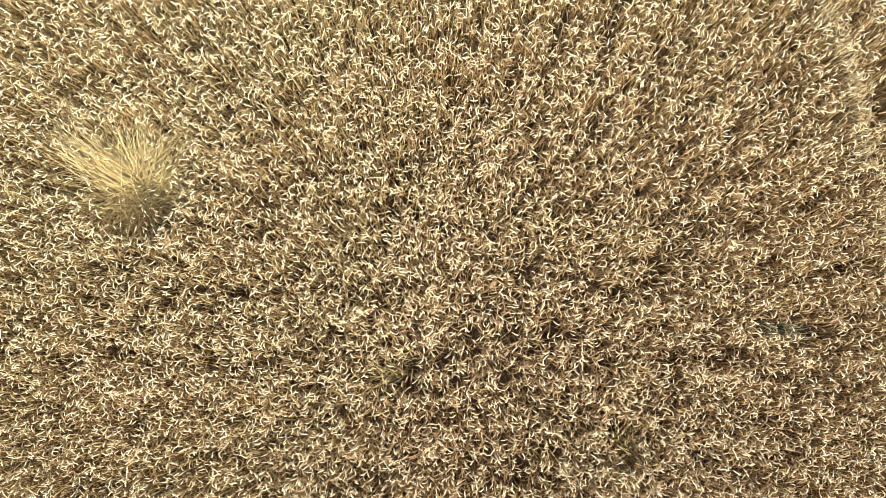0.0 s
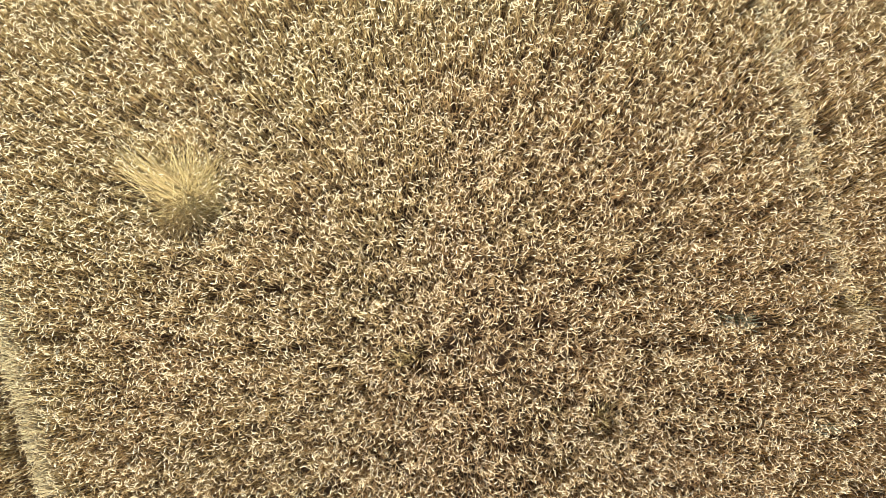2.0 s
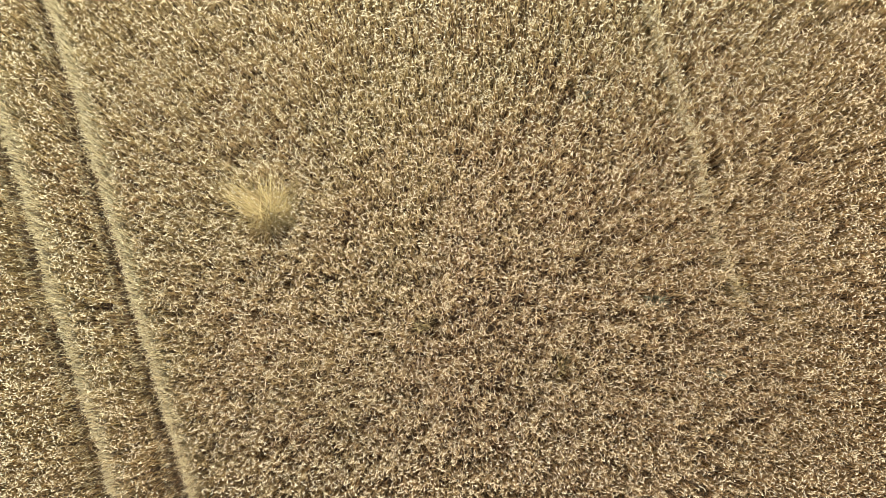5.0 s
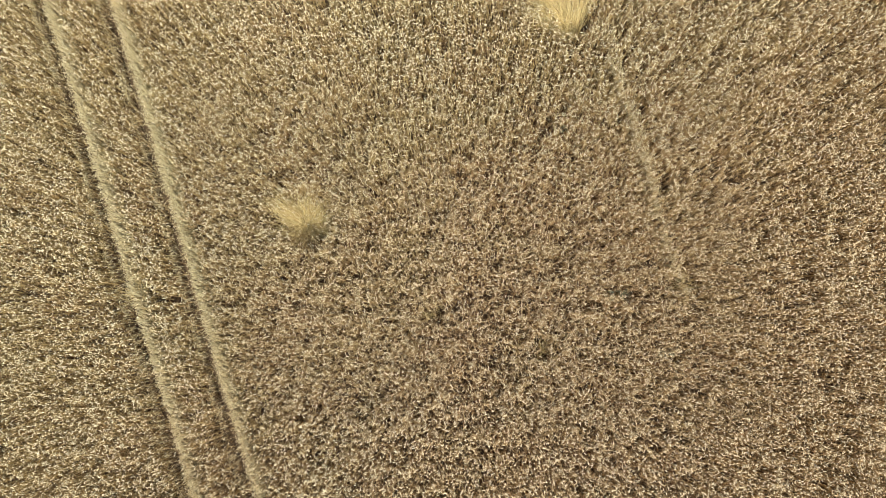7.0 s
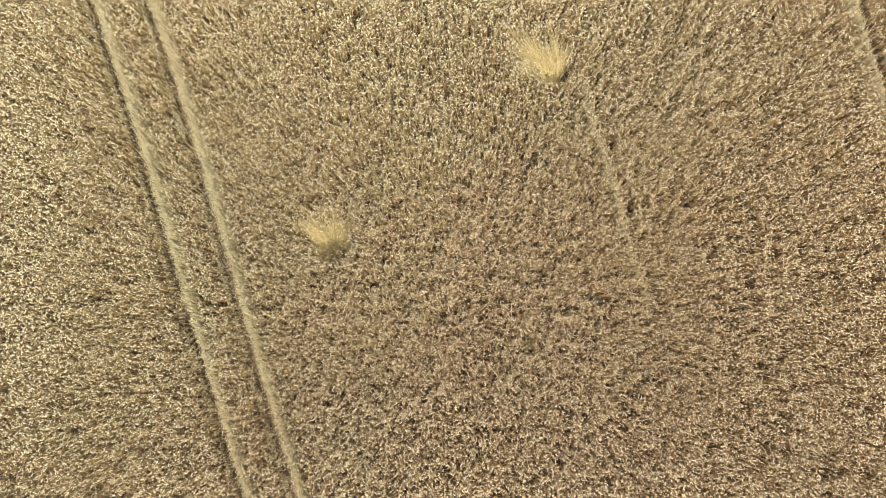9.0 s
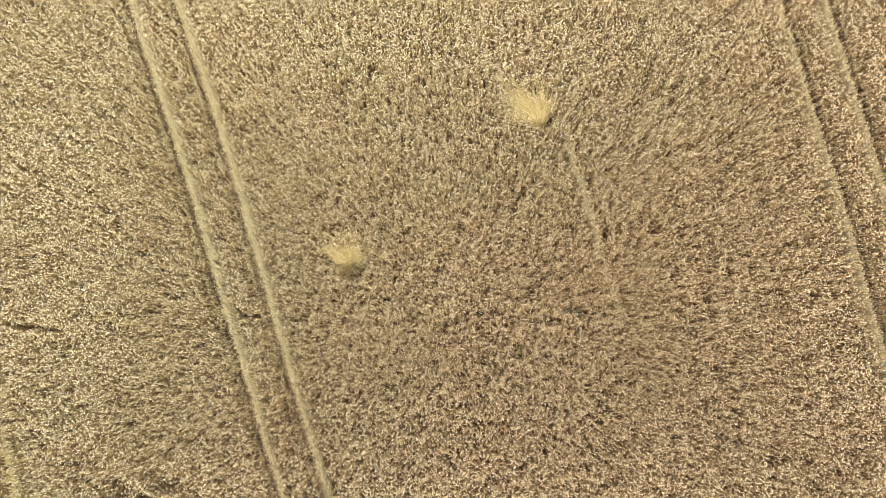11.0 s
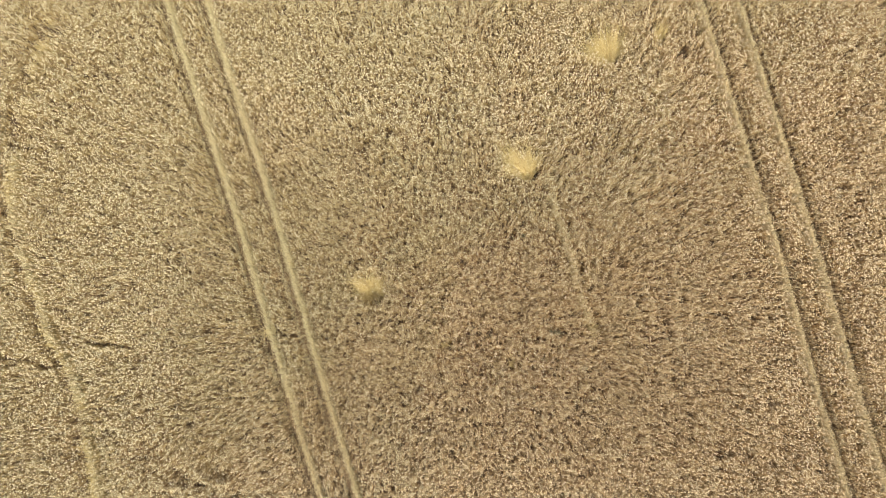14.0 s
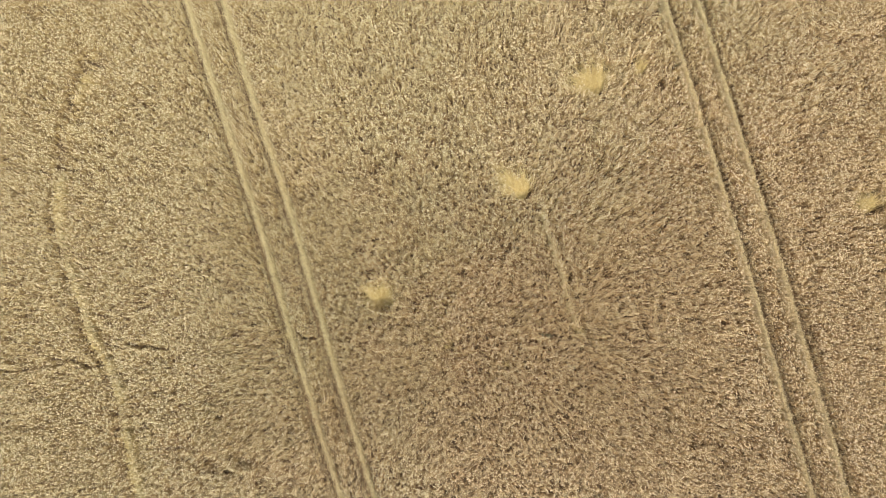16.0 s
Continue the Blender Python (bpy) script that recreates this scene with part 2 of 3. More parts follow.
def plan_of(x, y):
    """For plants rooted at x, y: which of them stand, how far they are pushed over (x, y), and how much lower they are."""
    keep = np.ones(len(x), bool)
    px, py, low = np.zeros(len(x)), np.zeros(len(x)), np.zeros(len(x))
    wob = slow_noise(x, y, 0.9, 21)
    cos = 1 / math.hypot(1, SLANT)
    for key in TRACKS:
        d = (x - track_x(key, y)) * cos
        half = (0.24 - 0.06 * np.clip((y + 1) / 6, 0, 1) if key.startswith("left") else 0.19) + 0.03 * slow_noise(y * 0 + 3.0, y, 0.7, 31)
        keep &= np.abs(d) > half
        push = np.clip(1 - (np.abs(d) - half) / 0.25, 0, 1) * 0.10
        keep &= (np.abs(d) > half + 0.22) | (rng.uniform(0, 1, len(x)) < 0.45)
        px -= np.sign(d) * push * cos
        py -= np.sign(d) * push * SLANT * cos
    d = x - along(FAINT, y)
    on = np.clip((y + 4.9) * 2, 0, 1) * np.clip((3.0 - y) * 2, 0, 1)
    keep &= ~((np.abs(d) < 0.07 + 0.05 * wob) & (on > 0.5))
    px -= np.sign(d) * np.clip(1 - np.abs(d) / 0.35, 0, 1) * 0.22 * on
    d = x - along(PATHWAY, y) - 0.12 * slow_noise(y * 0, y, 1.1, 41)
    on = np.clip((11.5 - y) / 2, 0, 1)
    half = 0.10 + 0.14 * wob
    keep &= ~((np.abs(d) < half) & (on > 0.5))
    keep &= ~((np.abs(d + 0.28) < 0.16 + 0.16 * wob) & (on > 0.5) & (rng.uniform(0, 1, len(x)) < 0.6))
    px -= np.sign(d) * np.clip(1 - (np.abs(d) - half) / 0.5, 0, 1) * 0.42 * on
    py += np.clip(1 - np.abs(d) / 0.6, 0, 1) * 0.2 * on * wob
    d = y - along(PARTING, x) - 0.13 * slow_noise(x, x * 0, 0.8, 43) - 0.06 * slow_noise(x, x * 0, 0.25, 42)
    on = np.clip(0.55 + 0.9 * slow_noise(x, x * 0, 2.2, 44), 0, 1) * np.clip((7 - x) / 2, 0, 1) * np.where(x < -8, 1.0, 0.0)
    keep &= ~(np.abs(d) < 0.04 * on * np.clip(0.1 + 1.1 * slow_noise(x, y, 0.25, 46), 0, 1))
    py += np.sign(d) * np.clip(1 - np.abs(d) / 0.35, 0, 1) * np.where(x < -8, 0.10 * on, np.clip((7 - x) / 2, 0, 1) * (0.025 + 0.04 * slow_noise(x, y, 0.8, 45)))
    for cx, cy, r, fans in SPOTS:
        dx, dy = x - cx, y - cy
        q = np.hypot(dx, dy)
        keep &= q > r * (1.1 + 0.2 * wob)
        bearing = np.degrees(np.arctan2(dx, dy))
        for b, spread, _, reach in fans:
            off = np.abs((bearing - b + 180) % 360 - 180)
            keep &= ~((off < spread * 1.3) & (q < reach * (0.8 + 0.15 * wob)))
            near = (off < spread * 2.2) & (q < reach * 1.1)
            low += np.where(near, 0.05, 0)
            px += np.where(near, dx / (q + 0.01) * 0.10, 0)
            py += np.where(near, dy / (q + 0.01) * 0.10, 0)
    # a storm-bent area where the stalks show more than the ears
    bent = np.exp(-((x + 12.6) / 2.4) ** 2 - ((y + 11.6) / 0.9) ** 2) * np.clip(0.4 + 1.2 * slow_noise(x * 0.6 + y * 0.3, y, 0.45, 51), 0, 1)
    bent += 0.7 * np.exp(-((x + 23.0) / 2.5) ** 2 - ((y + 9.0) / 3.0) ** 2) * np.clip(slow_noise(x * 0.4, y, 0.4, 52), 0, 1)
    bent += 0.6 * np.exp(-((x + 18.7) / 0.9) ** 2 - ((y + 9.9) / 1.2) ** 2) * np.clip(0.3 + slow_noise(x * 0.5, y, 0.4, 53), 0, 1)
    py -= 0.42 * bent
    px -= 0.16 * bent
    low += 0.17 * bent
    for cx, cy, rx, ry in HOLES:
        keep &= ((x - cx) / rx) ** 2 + ((y - cy) / ry) ** 2 > 1 + 0.5 * wob
    return keep, px, py, low


# ---- the standing wheat ----
def rooted(x0, x1, y0, y1, density):
    """Roots in drill rows that run along the wheel tracks."""
    n = int((x1 - x0) * (y1 - y0) * density)
    y = rng.uniform(y0, y1, n)
    x = rng.uniform(x0, x1, n)
    row = 0.125
    u = x + SLANT * y
    u = np.round(u / row) * row + rng.normal(0, 0.034, n)
    return u - SLANT * y, y


def unit(v):
    return v / (np.linalg.norm(v, axis=-1, keepdims=True) + 1e-9)


TUFT = 0.055


def standing(x, y, detail):
    """Blocks of ears, stalks and leaves for plants rooted at x, y. detail 2: near, 1: middle, 0: far."""
    keep, px, py, low = plan_of(x, y)
    thin = 0.62 * slow_noise(x, y, TUFT, 15) + 0.14 * slow_noise(x, y, 0.30, 6) + 0.08 * slow_noise(x, y, 1.3, 7)
    # the drill's passes show as faint thin rows beside the inner part of the field
    thin -= 0.13 * np.clip((x - 2) / 4, 0, 1) * np.cos(2 * np.pi * (x + SLANT * y) / 1.08 + 0.8 * slow_noise(x, y, 2.5, 19)) * (0.6 + 0.6 * slow_noise(x, y, 1.1, 20))
    keep &= rng.uniform(-1.0, 1.0, len(x)) < 0.35 + 1.2 * thin
    # small pits where few plants came up
    pit = slow_noise(x, y, 0.14, 17) + 0.35 * slow_noise(x, y, 1.9, 18)
    keep &= (pit > -0.66) | (rng.uniform(0, 1, len(x)) < 0.25)
    x, y, px, py, low = x[keep], y[keep], px[keep], py[keep], low[keep]
    n = len(x)
    stem = 0.80 + 0.07 * slow_noise(x, y, 0.095, 8) + 0.02 * slow_noise(x, y, 0.5, 14) + 0.025 * slow_noise(x, y, 2.5, 9) + rng.normal(0, 0.046, n) - low
    late = rng.uniform(0, 1, n) < 0.10
    stem = np.where(late, stem - rng.uniform(0.05, 0.25, n), stem)
    eared = rng.uniform(0, 1, n) < (0.86, 0.84, 0.82)[detail]
    stem = np.where(eared, stem, stem - 0.07)
    tx = px + 0.05 * slow_noise(x, y, 0.25, 10) + 0.05 * slow_noise(x, y, 2.2, 11) + rng.normal(0, 0.035, n)
    ty = py + 0.11 + 0.05 * slow_noise(x, y, 0.25, 12) + 0.05 * slow_noise(x, y, 2.2, 13) + rng.normal(0, 0.035, n)
    # the shoots of one plant draw together into tufts
    size, step = TUFT, 0.008
    draw = 0.016
    tx += draw * np.clip((slow_noise(x + step, y, size, 15) - slow_noise(x - step, y, size, 15)) / 0.30, -1, 1)
    ty += draw * np.clip((slow_noise(x, y + step, size, 15) - slow_noise(x, y - step, size, 15)) / 0.30, -1, 1)
    stem += 0.04 * slow_noise(x, y, size, 15)
    reach = np.minimum(np.hypot(tx, ty), 0.85 * stem)
    k = reach / (np.hypot(tx, ty) + 1e-9)
    tx, ty = tx * k, ty * k
    top = np.sqrt(stem ** 2 - reach ** 2)
    root = np.stack([x, y, np.zeros(n)], 1)
    neck = np.stack([x + tx, y + ty, top], 1)
    az = rng.uniform(0, 2 * np.pi, n)
    flat = np.stack([np.cos(az), np.sin(az), np.zeros(n)], 1)
    side = np.stack([-np.sin(az), np.cos(az), np.zeros(n)], 1)
    up = np.array([0, 0, 1.0])
    length = rng.normal(0.114, 0.016, n) * (1.10, 1.05, 1.0)[detail]
    e0 = np.radians(rng.normal(38, 22, n))
    e1 = e0 - np.radians(rng.normal(42, 18, n))
    e2 = e1 - np.radians(rng.normal(32, 14, n))
    curl = rng.normal(0, 0.38, n)[:, None]
    d = [unit(flat + side * curl * c) * np.cos(e)[:, None] + up * np.sin(e)[:, None] for e, c in ((e0, -1), (e1, 0), (e2, 1))]
    seg = (length / 3)[:, None]
    p0, p1 = neck, neck + d[0] * seg * 0.8
    p2 = p1 + d[1] * seg
    p3 = p2 + d[2] * seg * 0.9
    p4 = p3 + unit(d[2] - up * 0.2) * seg * 0.3
    r = (rng.normal(0.0070, 0.0010, n) * (1.50, 1.14, 0.98)[detail])[:, None]
    if detail == 2:
        rings = []
        for p, k in ((p1, 0.85), (p2, 1.0), (p3, 0.75)):
            rings += [p + side * r * k - up * r * k * 0.8, p + up * r * k * 0.5, p - side * r * k - up * r * k * 0.8]
        ear = np.stack([p0, *rings, p4], 1)[eared]
        ears = [(ear, [(0, 1, 2), (0, 2, 3), (1, 4, 5), (1, 5, 2), (2, 5, 6), (2, 6, 3), (4, 7, 8), (4, 8, 5), (5, 8, 9), (5, 9, 6), (7, 10, 8), (8, 10, 9)])]
    elif detail == 0:
        mid = (p1 + p2 + p3) / 3
        ear = np.stack([p0, mid + side * r * 1.5 - up * r * 0.5, p4, mid - side * r * 1.5 - up * r * 0.5], 1)[eared]
        ears = [(ear, [(0, 1, 2), (0, 2, 3)])]
    else:
        mid = (p1 + p2) / 2
        ear = np.stack([p0, mid + side * r * 1.45 - up * r * 0.8, mid + up * r * 0.6, mid - side * r * 1.45 - up * r * 0.8, p4], 1)[eared]
        ears = [(ear, [(0, 1, 2), (0, 2, 3), (1, 4, 2), (2, 4, 3)])]
    az2 = rng.uniform(0, 2 * np.pi, n)
    w = np.stack([np.cos(az2), np.sin(az2), np.zeros(n)], 1) * (0.0048, 0.0054, 0.0058)[2 - detail]
    if detail == 2:
        knee = root * 0.55 + neck * 0.45 + np.stack([-tx * 0.18, -ty * 0.18, np.zeros(n)], 1)
        stalk = np.stack([root - w, root + w, knee + w, knee - w, neck + w * 0.5, neck - w * 0.5], 1)
        stalks = [(stalk, [(0, 1, 2), (0, 2, 3), (3, 2, 4), (3, 4, 5)])]
    elif detail == 0:
        stalk = np.stack([root * 0.75 + neck * 0.25 - w * 1.3, root * 0.75 + neck * 0.25 + w * 1.3, neck], 1)
        stalks = [(stalk, [(0, 1, 2)])]
    else:
        stalk = np.stack([root - w, root + w, neck + w * 0.6, neck - w * 0.6], 1)
        stalks = [(stalk, [(0, 1, 2), (0, 2, 3)])]
    # withered leaves
    leaves = []
    for share in ((0.95, 0.55), (0.95, 0.50), (0.95, 0.25))[2 - detail]:
        pick = rng.uniform(0, 1, n) < share
        h = rng.uniform(0.25, 0.92, n)[:, None]
        at = (root * (1 - h) + neck * h)[pick]
        az3 = rng.uniform(0, 2 * np.pi, pick.sum())
        f3 = np.stack([np.cos(az3), np.sin(az3), np.zeros(len(az3))], 1)
        s3 = np.stack([-np.sin(az3), np.cos(az3), np.zeros(len(az3))], 1) * (0.0078, 0.0085, 0.0100)[2 - detail]
        l3 = rng.uniform(0.10, 0.26, len(az3))[:, None]
        bend, tip = at + f3 * l3 * 0.5 + up * 0.05, at + f3 * l3 - up * rng.uniform(0.0, 0.14, len(az3))[:, None]
        if detail == 2:
            leaves.append((np.stack([at, bend - s3, bend + s3, tip], 1), [(0, 2, 1), (1, 2, 3)]))
        else:
            leaves.append((np.stack([at - s3 + up * 0.02, at + s3 + up * 0.02, tip], 1), [(0, 1, 2)]))
    return ears, stalks, leaves


wheat = tagged(new("wheat_field"), "ripe pale golden wheat standing dense with drooping ears", "wheat", kind="stuff")
NEAR, MIDDLE, FAR = (-7.7, 8.4, -8.0, 1.3), (-13.3, 13.8, -11.0, 4.7), (-25.4, 23.8, -14.4, 14.4)


def depth_in(x, y, b):
    """How far inside the box a point lies, in metres."""
    return np.minimum(np.minimum(x - b[0], b[1] - x), np.minimum(y - b[2], b[3] - y))


ear_blocks, stalk_blocks, leaf_blocks = [], [], []
x, y = rooted(*FAR, 535)
blur = rng.uniform(-0.9, 0.9, len(x))
level = np.where(depth_in(x, y, NEAR) + blur > 0, 2, np.where(depth_in(x, y, MIDDLE) + blur * 1.3 > 0, 1, 0))
chance = np.choose(level, [0.82, 0.86, 1.0])
stay = rng.uniform(0, 1, len(x)) < chance
x, y, level = x[stay], y[stay], level[stay]
for detail in (2, 1, 0):
    e, s, l = standing(x[level == detail], y[level == detail], detail)
    ear_blocks += e
    stalk_blocks += s
    leaf_blocks += l
NEAREST = 300
near_ears, pattern = ear_blocks[0]
order = np.argsort(np.hypot(near_ears[:, 0, 0] - 0.1, near_ears[:, 0, 1] + 3.4))
single, ear_blocks[0] = near_ears[order[:NEAREST]], (near_ears[order[NEAREST:]], pattern)
shapes = []
for k in range(12):
    v = single[k] - single[k][0]
    shapes.append(fast_mesh("ear", v, pattern, EAR))
for k in range(NEAREST):
    ob = new("ear", shapes[k % 12])
    a, b = single[k % 12][-1] - single[k % 12][0], single[k][-1] - single[k][0]
    turn = math.atan2(b[1], b[0]) - math.atan2(a[1], a[0])
    ob.matrix_basis = Matrix.Translation(single[k][0].tolist()) @ Matrix.Rotation(turn, 4, "Z")
    ob.parent = wheat
part("ears", fast_mesh("ears", *gather(ear_blocks), EAR), wheat, "pale cream ripe wheat ears", "stuff")
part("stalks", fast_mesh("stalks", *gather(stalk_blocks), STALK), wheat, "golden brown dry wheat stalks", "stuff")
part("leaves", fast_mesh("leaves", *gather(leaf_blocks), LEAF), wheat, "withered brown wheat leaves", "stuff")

# ---- ground and the far field ----
bm = bmesh.new()
bmesh.ops.create_grid(bm, x_segments=40, y_segments=40, size=2500)
me = bpy.data.meshes.new("ground")
bm.to_mesh(me)
bm.free()
me.materials.append(SOIL)
tagged(new("ground", me), "dry brown field soil under the wheat", "soil", kind="structure")


def far_field():
    """The crop beyond the part that is flown over, out to the horizon."""
    def steps(edge):
        s = [edge]
        while s[-1] < 2400:
            s.append(s[-1] + max(0.8, (s[-1] - edge) * 0.18))
        return s
    sx, sy = steps(25.0), steps(14.2)
    gx = np.array([-v for v in reversed(sx)] + list(np.arange(-24.5, 25, 1.0)) + sx)
    gy = np.array([-v for v in reversed(sy)] + list(np.arange(-13.5, 14, 1.0)) + sy)
    X, Y = np.meshgrid(gx, gy, indexing="ij")
    Z = 0.72 + 0.06 * slow_noise(X.ravel(), Y.ravel(), 1.3, 61).reshape(X.shape)
    idx = np.arange(X.size).reshape(X.shape)
    a, b, c, d = idx[:-1, :-1], idx[1:, :-1], idx[1:, 1:], idx[:-1, 1:]
    mx, my = (X[:-1, :-1] + X[1:, 1:]) / 2, (Y[:-1, :-1] + Y[1:, 1:]) / 2
    ok = (mx < -25.0) | (mx > 23.5) | (np.abs(my) > 14.2)
    tris = np.concatenate([np.stack([a[ok], b[ok], c[ok]], 1), np.stack([a[ok], c[ok], d[ok]], 1)])
    me = fast_mesh("distant_wheat", np.stack([X, Y, Z], -1).reshape(-1, 3), tris, FAR_CROP)
    tagged(new("distant_wheat", me), "ripe wheat field reaching to the horizon", "wheat", kind="stuff")


far_field()


# ---- wheel tracks: bare strips with trodden straw ----
def ribbon_stalks(root, mid, tip, width):
    """Bent flat stalks through three points each, a little roof-shaped in section."""
    d = unit(tip - root)
    side = unit(np.cross(d, np.array([0, 0, 1.0])) + 1e-6) * np.asarray(width).reshape(-1, 1)
    up = np.array([0, 0, 1.0]) * np.asarray(width).reshape(-1, 1)
    return np.stack([root - side, root + up, root + side, mid - side, mid + up, mid + side, tip], 1)


RIBBON = [(0, 1, 4), (0, 4, 3), (1, 2, 5), (1, 5, 4), (3, 4, 6), (4, 5, 6)]


def wheel_track(key, label):
    n = 46
    ys = np.linspace(-15, 15, n)
    xs = track_x(key, ys)
    cross = np.array([-0.26, -0.13, 0.0, 0.13, 0.26])
    prof = np.array([0.012, -0.0, -0.004, 0.0, 0.012]) + 0.012
    V = np.stack([xs[:, None] + cross[None], np.repeat(ys[:, None], 5, 1), np.repeat(prof[None], n, 0) + rng.normal(0, 0.002, (n, 5))], -1)
    idx = np.arange(n * 5).reshape(n, 5)
    a, b, c, d = idx[:-1, :-1].ravel(), idx[:-1, 1:].ravel(), idx[1:, 1:].ravel(), idx[1:, :-1].ravel()
    ob = new("wheel_track", fast_mesh("wheel_track", V, np.concatenate([np.stack([a, b, c], 1), np.stack([a, c, d], 1)]), SOIL))
    tagged(ob, label, "wheel track", "wheel tracks through the wheat", "structure")
    m = 4000
    y = rng.uniform(-14.5, 14.5, m)
    x = track_x(key, y) + rng.normal(0, 0.13, m) + 0.04 * slow_noise(y * 0, y, 0.5, 33)
    az = rng.uniform(0, 2 * np.pi, m)
    l = rng.uniform(0.04, 0.20, m)
    root = np.stack([x, y, np.full(m, 0.012)], 1)
    rise = rng.uniform(0.02, 0.20, m)
    tip = root + np.stack([np.cos(az) * l, np.sin(az) * l, rise], 1)
    mid = root + np.stack([np.cos(az) * l * 0.2, np.sin(az) * l * 0.2, rise * 0.75], 1)
    part("low_regrowth", fast_mesh("low_regrowth", *gather([(ribbon_stalks(root, mid, tip, np.full(m, 0.0038)), RIBBON)]), REGROWTH), ob, "low pale growth without ears", "stuff")


for key in TRACKS:
    wheel_track(key, "narrow wheel track with low pale growth")


def bowed_edge(line, y0, y1, half, per_metre, bow, name_label, full_side=0, ragged=0.0):
    """Stalks at both edges of a track that bow into it, their ears hanging down inside."""
    bodies, heads = [], []
    for sign in (-1, 1):
        n = int((y1 - y0) * per_metre * (1.0 if full_side in (0, sign) else 0.2))
        y = rng.uniform(y0, y1, n)
        y = y[slow_noise(y * 0, y, 1.0, 83) + 0.5 * slow_noise(y * 0, y, 0.4, 84) > ragged - 1.5]
        n = len(y)
        edge = line(y) + sign * (half + np.abs(rng.normal(0, 0.08, n)) - 0.02)
        root = np.stack([edge + sign * 0.05, y, np.zeros(n)], 1)
        reach = bow * rng.uniform(0.5, 1.15, n) * (1 + 0.3 * slow_noise(y * 0 + sign, y, 0.35, 81))
        sway = rng.normal(0, 0.13, n)
        z = 0.80 + rng.normal(0, 0.04, n)
        knee = root + np.stack([-sign * 0.12 * reach, 0.05 + sway * 0.4, z * 0.66], 1)
        crown = root + np.stack([-sign * reach * 0.55, 0.08 + sway, z], 1)
        tip = root + np.stack([-sign * reach, 0.10 + sway * 1.4, z - 0.05 - 0.25 * reach], 1)
        w = rng.uniform(0.0028, 0.0045, n)
        bodies += [(ribbon_stalks(root, knee, crown, w), RIBBON), (ribbon_stalks(knee, crown, tip, w * 1.1), RIBBON)]
        k = rng.uniform(0, 1, n) < 0.55
        t = tip[k]
        d = unit(np.stack([np.full(k.sum(), -sign * 0.45), rng.normal(0, 0.35, k.sum()), np.full(k.sum(), -0.8)], 1))
        s = unit(np.cross(d, np.array([0, 1.0, 0]))) * 0.008
        u = np.array([0, 0.008, 0])
        heads.append((np.stack([t, t + d * 0.045 + s - u, t + d * 0.045 - s - u, t + d * 0.045 + u, t + d * 0.10], 1), [(0, 1, 3), (0, 3, 2), (0, 2, 1), (1, 4, 3), (3, 4, 2), (2, 4, 1)]))
    thing = tagged(new("bowed_wheat"), name_label, "wheat", kind="stuff")
    part("bowed_stalk_mass", fast_mesh("bowed_stalk_mass", *gather(bodies), REGROWTH), thing, "pale bowed stalks", "stuff")
    part("hanging_ear_mass", fast_mesh("hanging_ear_mass", *gather(heads), EAR), thing, "hanging ripe ears", "stuff")


for key in TRACKS:
    bowed_edge(functools.partial(track_x, key), -14.6, 14.6, 0.24, 210, 0.22, "pale wheat bowing into a wheel track", 1 if "left" in key else -1)
bowed_edge(functools.partial(along, FAINT), -4.8, 2.7, 0.06, 110, 0.15, "pale wheat bowing into a narrow parting", -1, 0.9)
bowed_edge(functools.partial(along, PATHWAY), -14.4, 4.6, 0.08, 58, 0.22, "pale wheat bowing over a trodden path", 1, 1.3)
bowed_edge(functools.partial(along, BRANCH), -12.5, -7.2, 0.06, 40, 0.18, "pale wheat bowing over a side path", 1, 1.4)


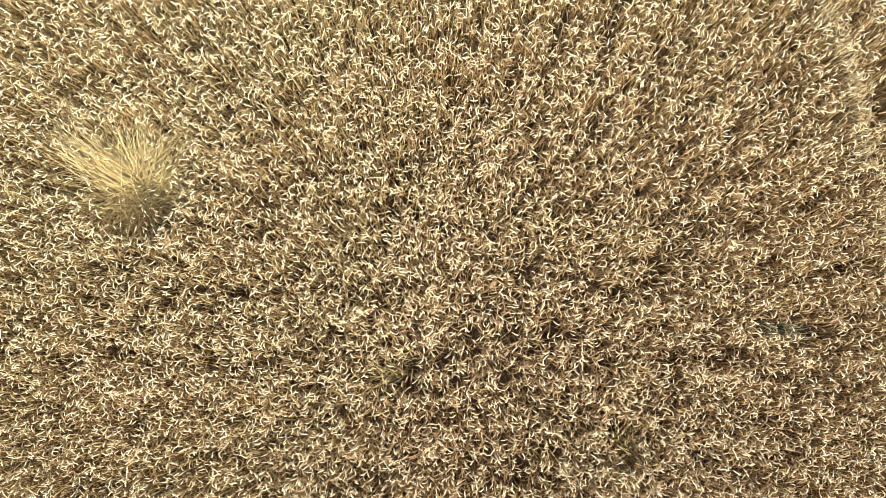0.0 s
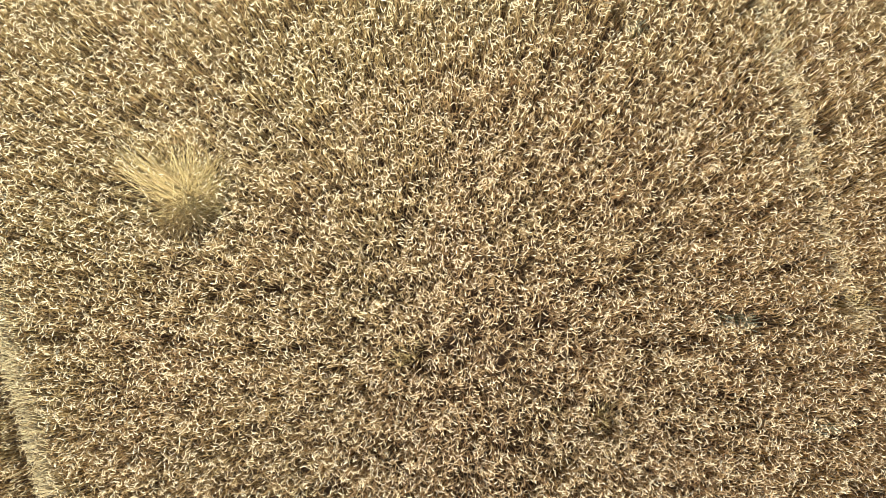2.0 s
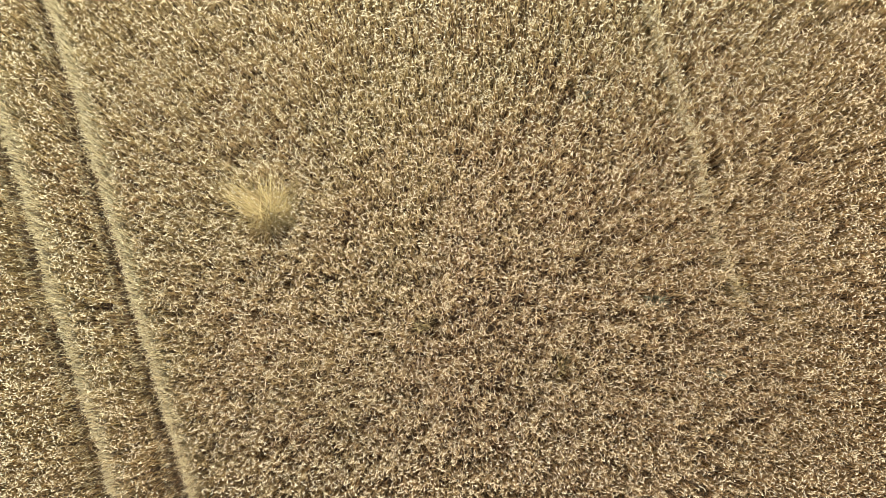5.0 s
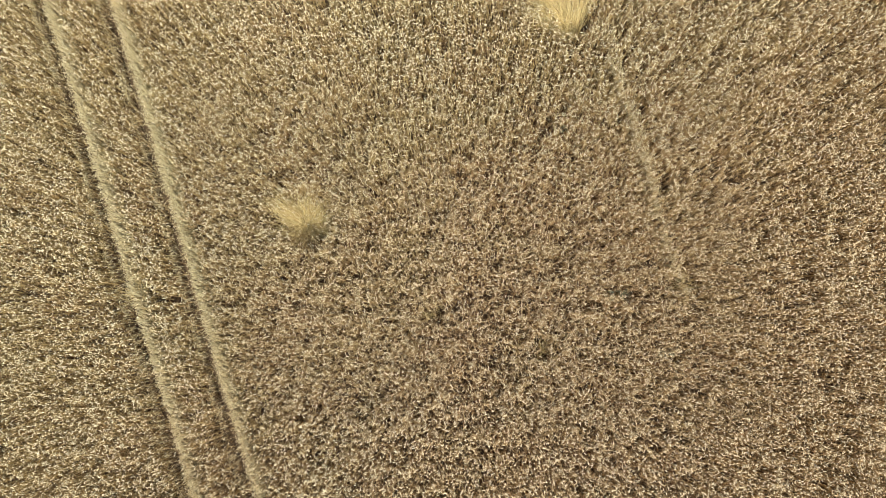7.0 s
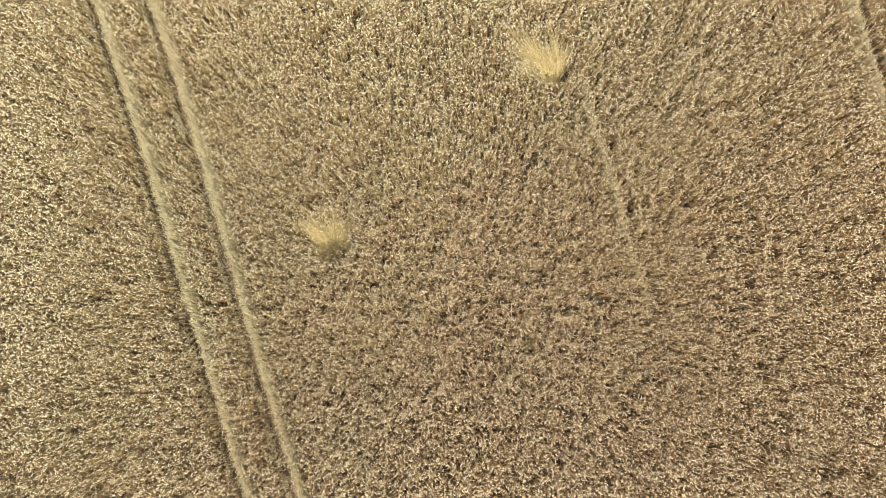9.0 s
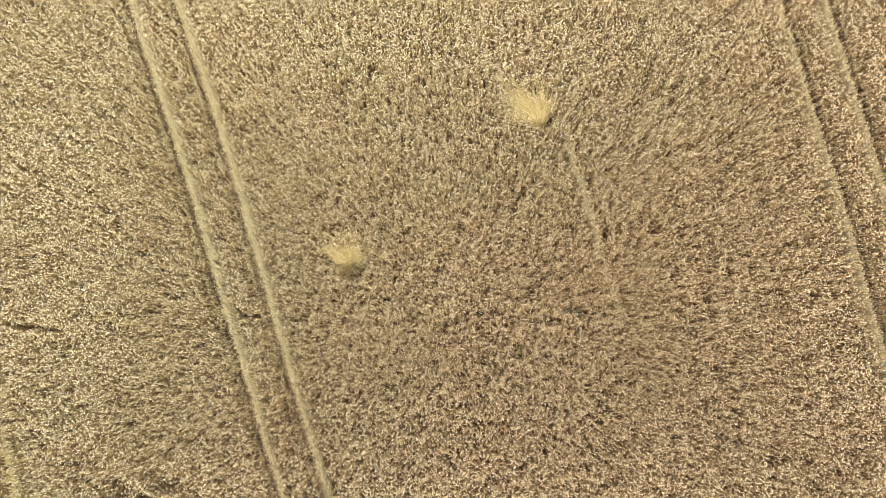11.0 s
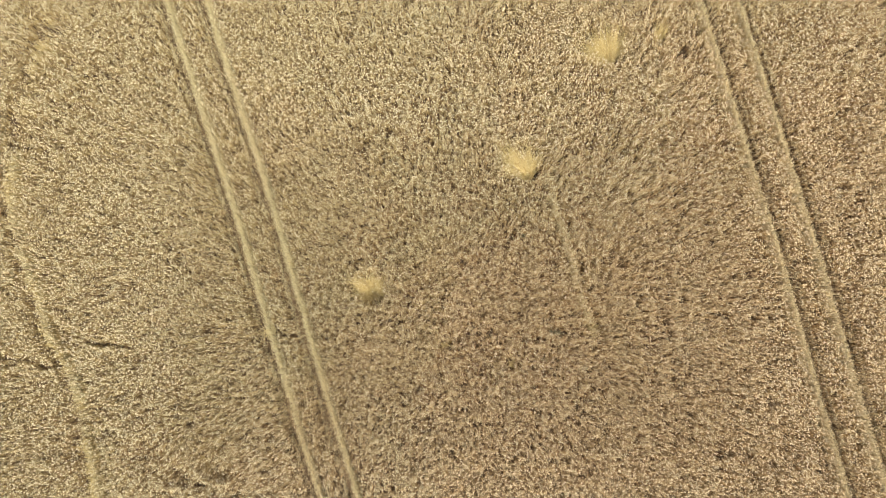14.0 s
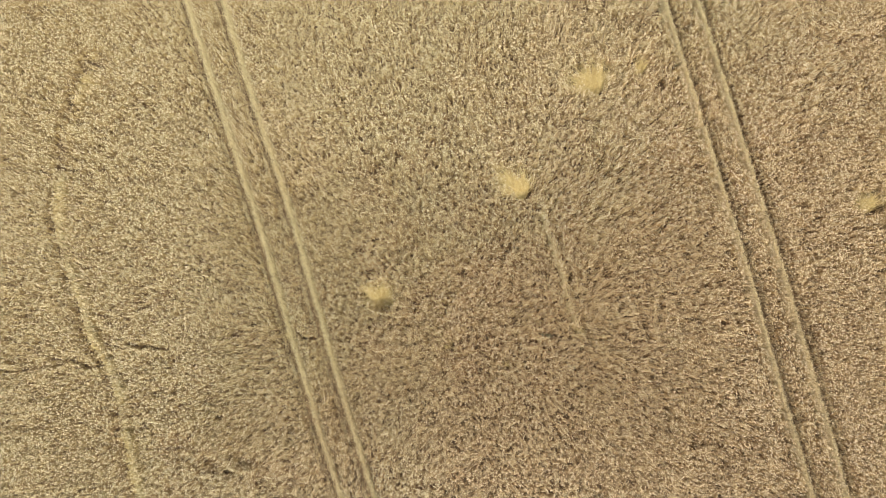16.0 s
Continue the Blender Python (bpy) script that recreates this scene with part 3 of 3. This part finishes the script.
# ---- flattened spots ----
def fan_patch(spot, count, label):
    """Wheat pushed over from a core, in fans."""
    cx, cy, radius, fans = spot
    thing = tagged(new("flattened_wheat_patch"), label, "flattened wheat", "flattened spots in the wheat")
    thing.location = (cx, cy, 0)
    bear, reach, high = [], [], []
    for b, s, share, far in fans:
        k = int(count * share)
        wisp, long = rng.normal(b, s * 1.15, 7), rng.uniform(0.6, 1.15, 7)
        which = rng.integers(0, 7, k)
        stray = np.where(rng.uniform(0, 1, k) < 0.13, 45, s * 0.18)
        bear.append(wisp[which] + rng.normal(0, 1, k) * stray * 0.8)
        reach.append(rng.uniform(0.6, 1.05, k) * far * long[which])
        high.append(rng.uniform(0.5, 1.25, 7)[which])
    b, l = np.radians(np.concatenate(bear)), np.concatenate(reach)
    n = len(b)
    way = np.stack([np.sin(b), np.cos(b), np.zeros(n)], 1)
    q, a = 0.75 * radius * np.sqrt(rng.uniform(0, 1, n)), rng.uniform(0, 2 * np.pi, n)
    root = np.stack([q * np.cos(a), q * np.sin(a), np.zeros(n)], 1) + way * rng.uniform(-0.1, 0.2, n)[:, None]
    base = 0.40 + 0.24 * (0.5 + 0.5 * slow_noise(b * 2 + cx, l * 0 + cy, 0.22, 71))
    lift = base * np.concatenate(high) * rng.uniform(0.7, 1.15, n)
    mid = root + way * (l * 0.45)[:, None] + np.stack([rng.normal(0, 0.035, n), rng.normal(0, 0.035, n), lift], 1)
    tip = root + way * l[:, None] + np.stack([rng.normal(0, 0.09, n), rng.normal(0, 0.09, n), lift + l * rng.uniform(0.04, 0.30, n)], 1)
    body = ribbon_stalks(root, mid, tip, rng.uniform(0.0030, 0.0058, n))
    # Shade of the -y side put into the colour; random 16% brown besides.
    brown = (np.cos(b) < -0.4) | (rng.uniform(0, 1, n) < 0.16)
    part("fallen_straw", fast_mesh("fallen_straw", *gather([(body[~brown], RIBBON)]), STRAW), thing, "yellow fallen stalks", "stuff")
    part("brown_shaded_straw", fast_mesh("brown_shaded_straw", *gather([(body[brown], RIBBON)]), STALK), thing, "bent stalks browned at random and for shade", "stuff")
    k = rng.uniform(0, 1, n) < 0.5
    t, w = tip[k], way[k] + rng.normal(0, 0.35, (k.sum(), 3)) * np.array([1, 1, 0.4])
    w = unit(w)
    s = unit(np.cross(w, np.array([0, 0, 1.0]))) * 0.009
    u = np.array([0, 0, 0.009])
    e = np.stack([t, t + w * 0.045 + s - u * 0.5, t + w * 0.045 - s - u * 0.5, t + w * 0.045 + u, t + w * 0.10 - u], 1)
    part("fallen_grain", fast_mesh("fallen_grain", *gather([(e, [(0, 1, 3), (0, 3, 2), (0, 2, 1), (1, 4, 3), (3, 4, 2), (2, 4, 1)])]), EAR), thing, "pale ears of the fallen wheat", "stuff")
    return thing


fan_patch(SPOTS[0], 1500, "yellow wheat flattened outward from a trampled core")
fan_patch(SPOTS[1], 1500, "yellow wheat flattened in two long fans")
fan_patch(SPOTS[2], 1400, "yellow wheat flattened in a broad fan")
fan_patch(SPOTS[3], 190, "small spot of bent yellow wheat beside a wheel track")
fan_patch(SPOTS[4], 650, "small spot of flattened yellow wheat")
for spot in SPOTS[5:]:
    fan_patch(spot, 90, "few bent yellow stalks among standing wheat")


WEED = crop_material("grey_green_weed", [(0.12, 0.12, 0.06), (0.20, 0.19, 0.10), (0.28, 0.27, 0.17), (0.16, 0.16, 0.09)], translucent=0.15, patch=0.0)


def weed_clump(cx, cy, count, spread, label):
    """Narrow bent blades of a grass weed that stands among the wheat."""
    thing = tagged(new("weed_clump"), label, "weed", "weeds in the wheat")
    thing.location = (cx, cy, 0)
    a, q = rng.uniform(0, 2 * np.pi, count), rng.uniform(0, 0.08, count)
    root = np.stack([q * np.cos(a), q * np.sin(a), np.zeros(count)], 1)
    b, l = a + rng.normal(0, 0.4, count), rng.uniform(0.4, 1.0, count) * spread
    way = np.stack([np.cos(b), np.sin(b) * 0.5, np.zeros(count)], 1)
    rise = rng.uniform(0.5, 0.82, count)
    mid = root + way * (l * 0.45)[:, None] + rise[:, None] * np.array([0, 0, 1.0])
    tip = root + way * l[:, None] + (rise - rng.uniform(0.0, 0.15, count))[:, None] * np.array([0, 0, 1.0])
    part("blade_mass", fast_mesh("blade_mass", *gather([(ribbon_stalks(root, mid, tip, rng.uniform(0.004, 0.007, count)), RIBBON)]), WEED), thing, "narrow dark blades", "stuff")


weed_clump(4.71, -4.61, 70, 0.42, "dark grey-green grass weed among ripe wheat")
weed_clump(6.10, -6.27, 45, 0.22, "small grey-green grass weed among ripe wheat")
weed_clump(3.17, 0.03, 40, 0.25, "small grey-green grass weed among ripe wheat")


def trodden_path():
    """Straw pressed down along the winding path at the field's side."""
    m = 5600
    y = rng.uniform(-14.2, 10.5, m)
    x = along(PATHWAY, y) + 0.12 * slow_noise(y * 0, y, 1.1, 41) + rng.normal(0, 0.09, m)
    keep = rng.uniform(0, 1, m) < 0.4 + 0.8 * slow_noise(x * 0, y, 0.8, 47)
    x, y = x[keep], y[keep]
    n = len(x)
    az = np.where(rng.uniform(0, 1, n) < 0.5, 0.3, np.pi - 0.3) + rng.normal(0, 0.5, n)
    l = rng.uniform(0.25, 0.55, n)
    root = np.stack([x - 0.4 * l * np.cos(az), y - 0.4 * l * np.sin(az), np.full(n, 0.0)], 1)
    way = np.stack([np.cos(az), np.sin(az), np.zeros(n)], 1)
    lift = rng.uniform(0.35, 0.84, n)[:, None] * np.array([0, 0, 1.0])
    ob = new("trodden_path", fast_mesh("trodden_path", *gather([(ribbon_stalks(root, root + way * l[:, None] * 0.45 + lift, root + way * l[:, None] + lift, rng.uniform(0.004, 0.007, n)), RIBBON)]), STRAW))
    tagged(ob, "yellow straw pressed down along a winding path", "trodden straw", kind="stuff")


trodden_path()
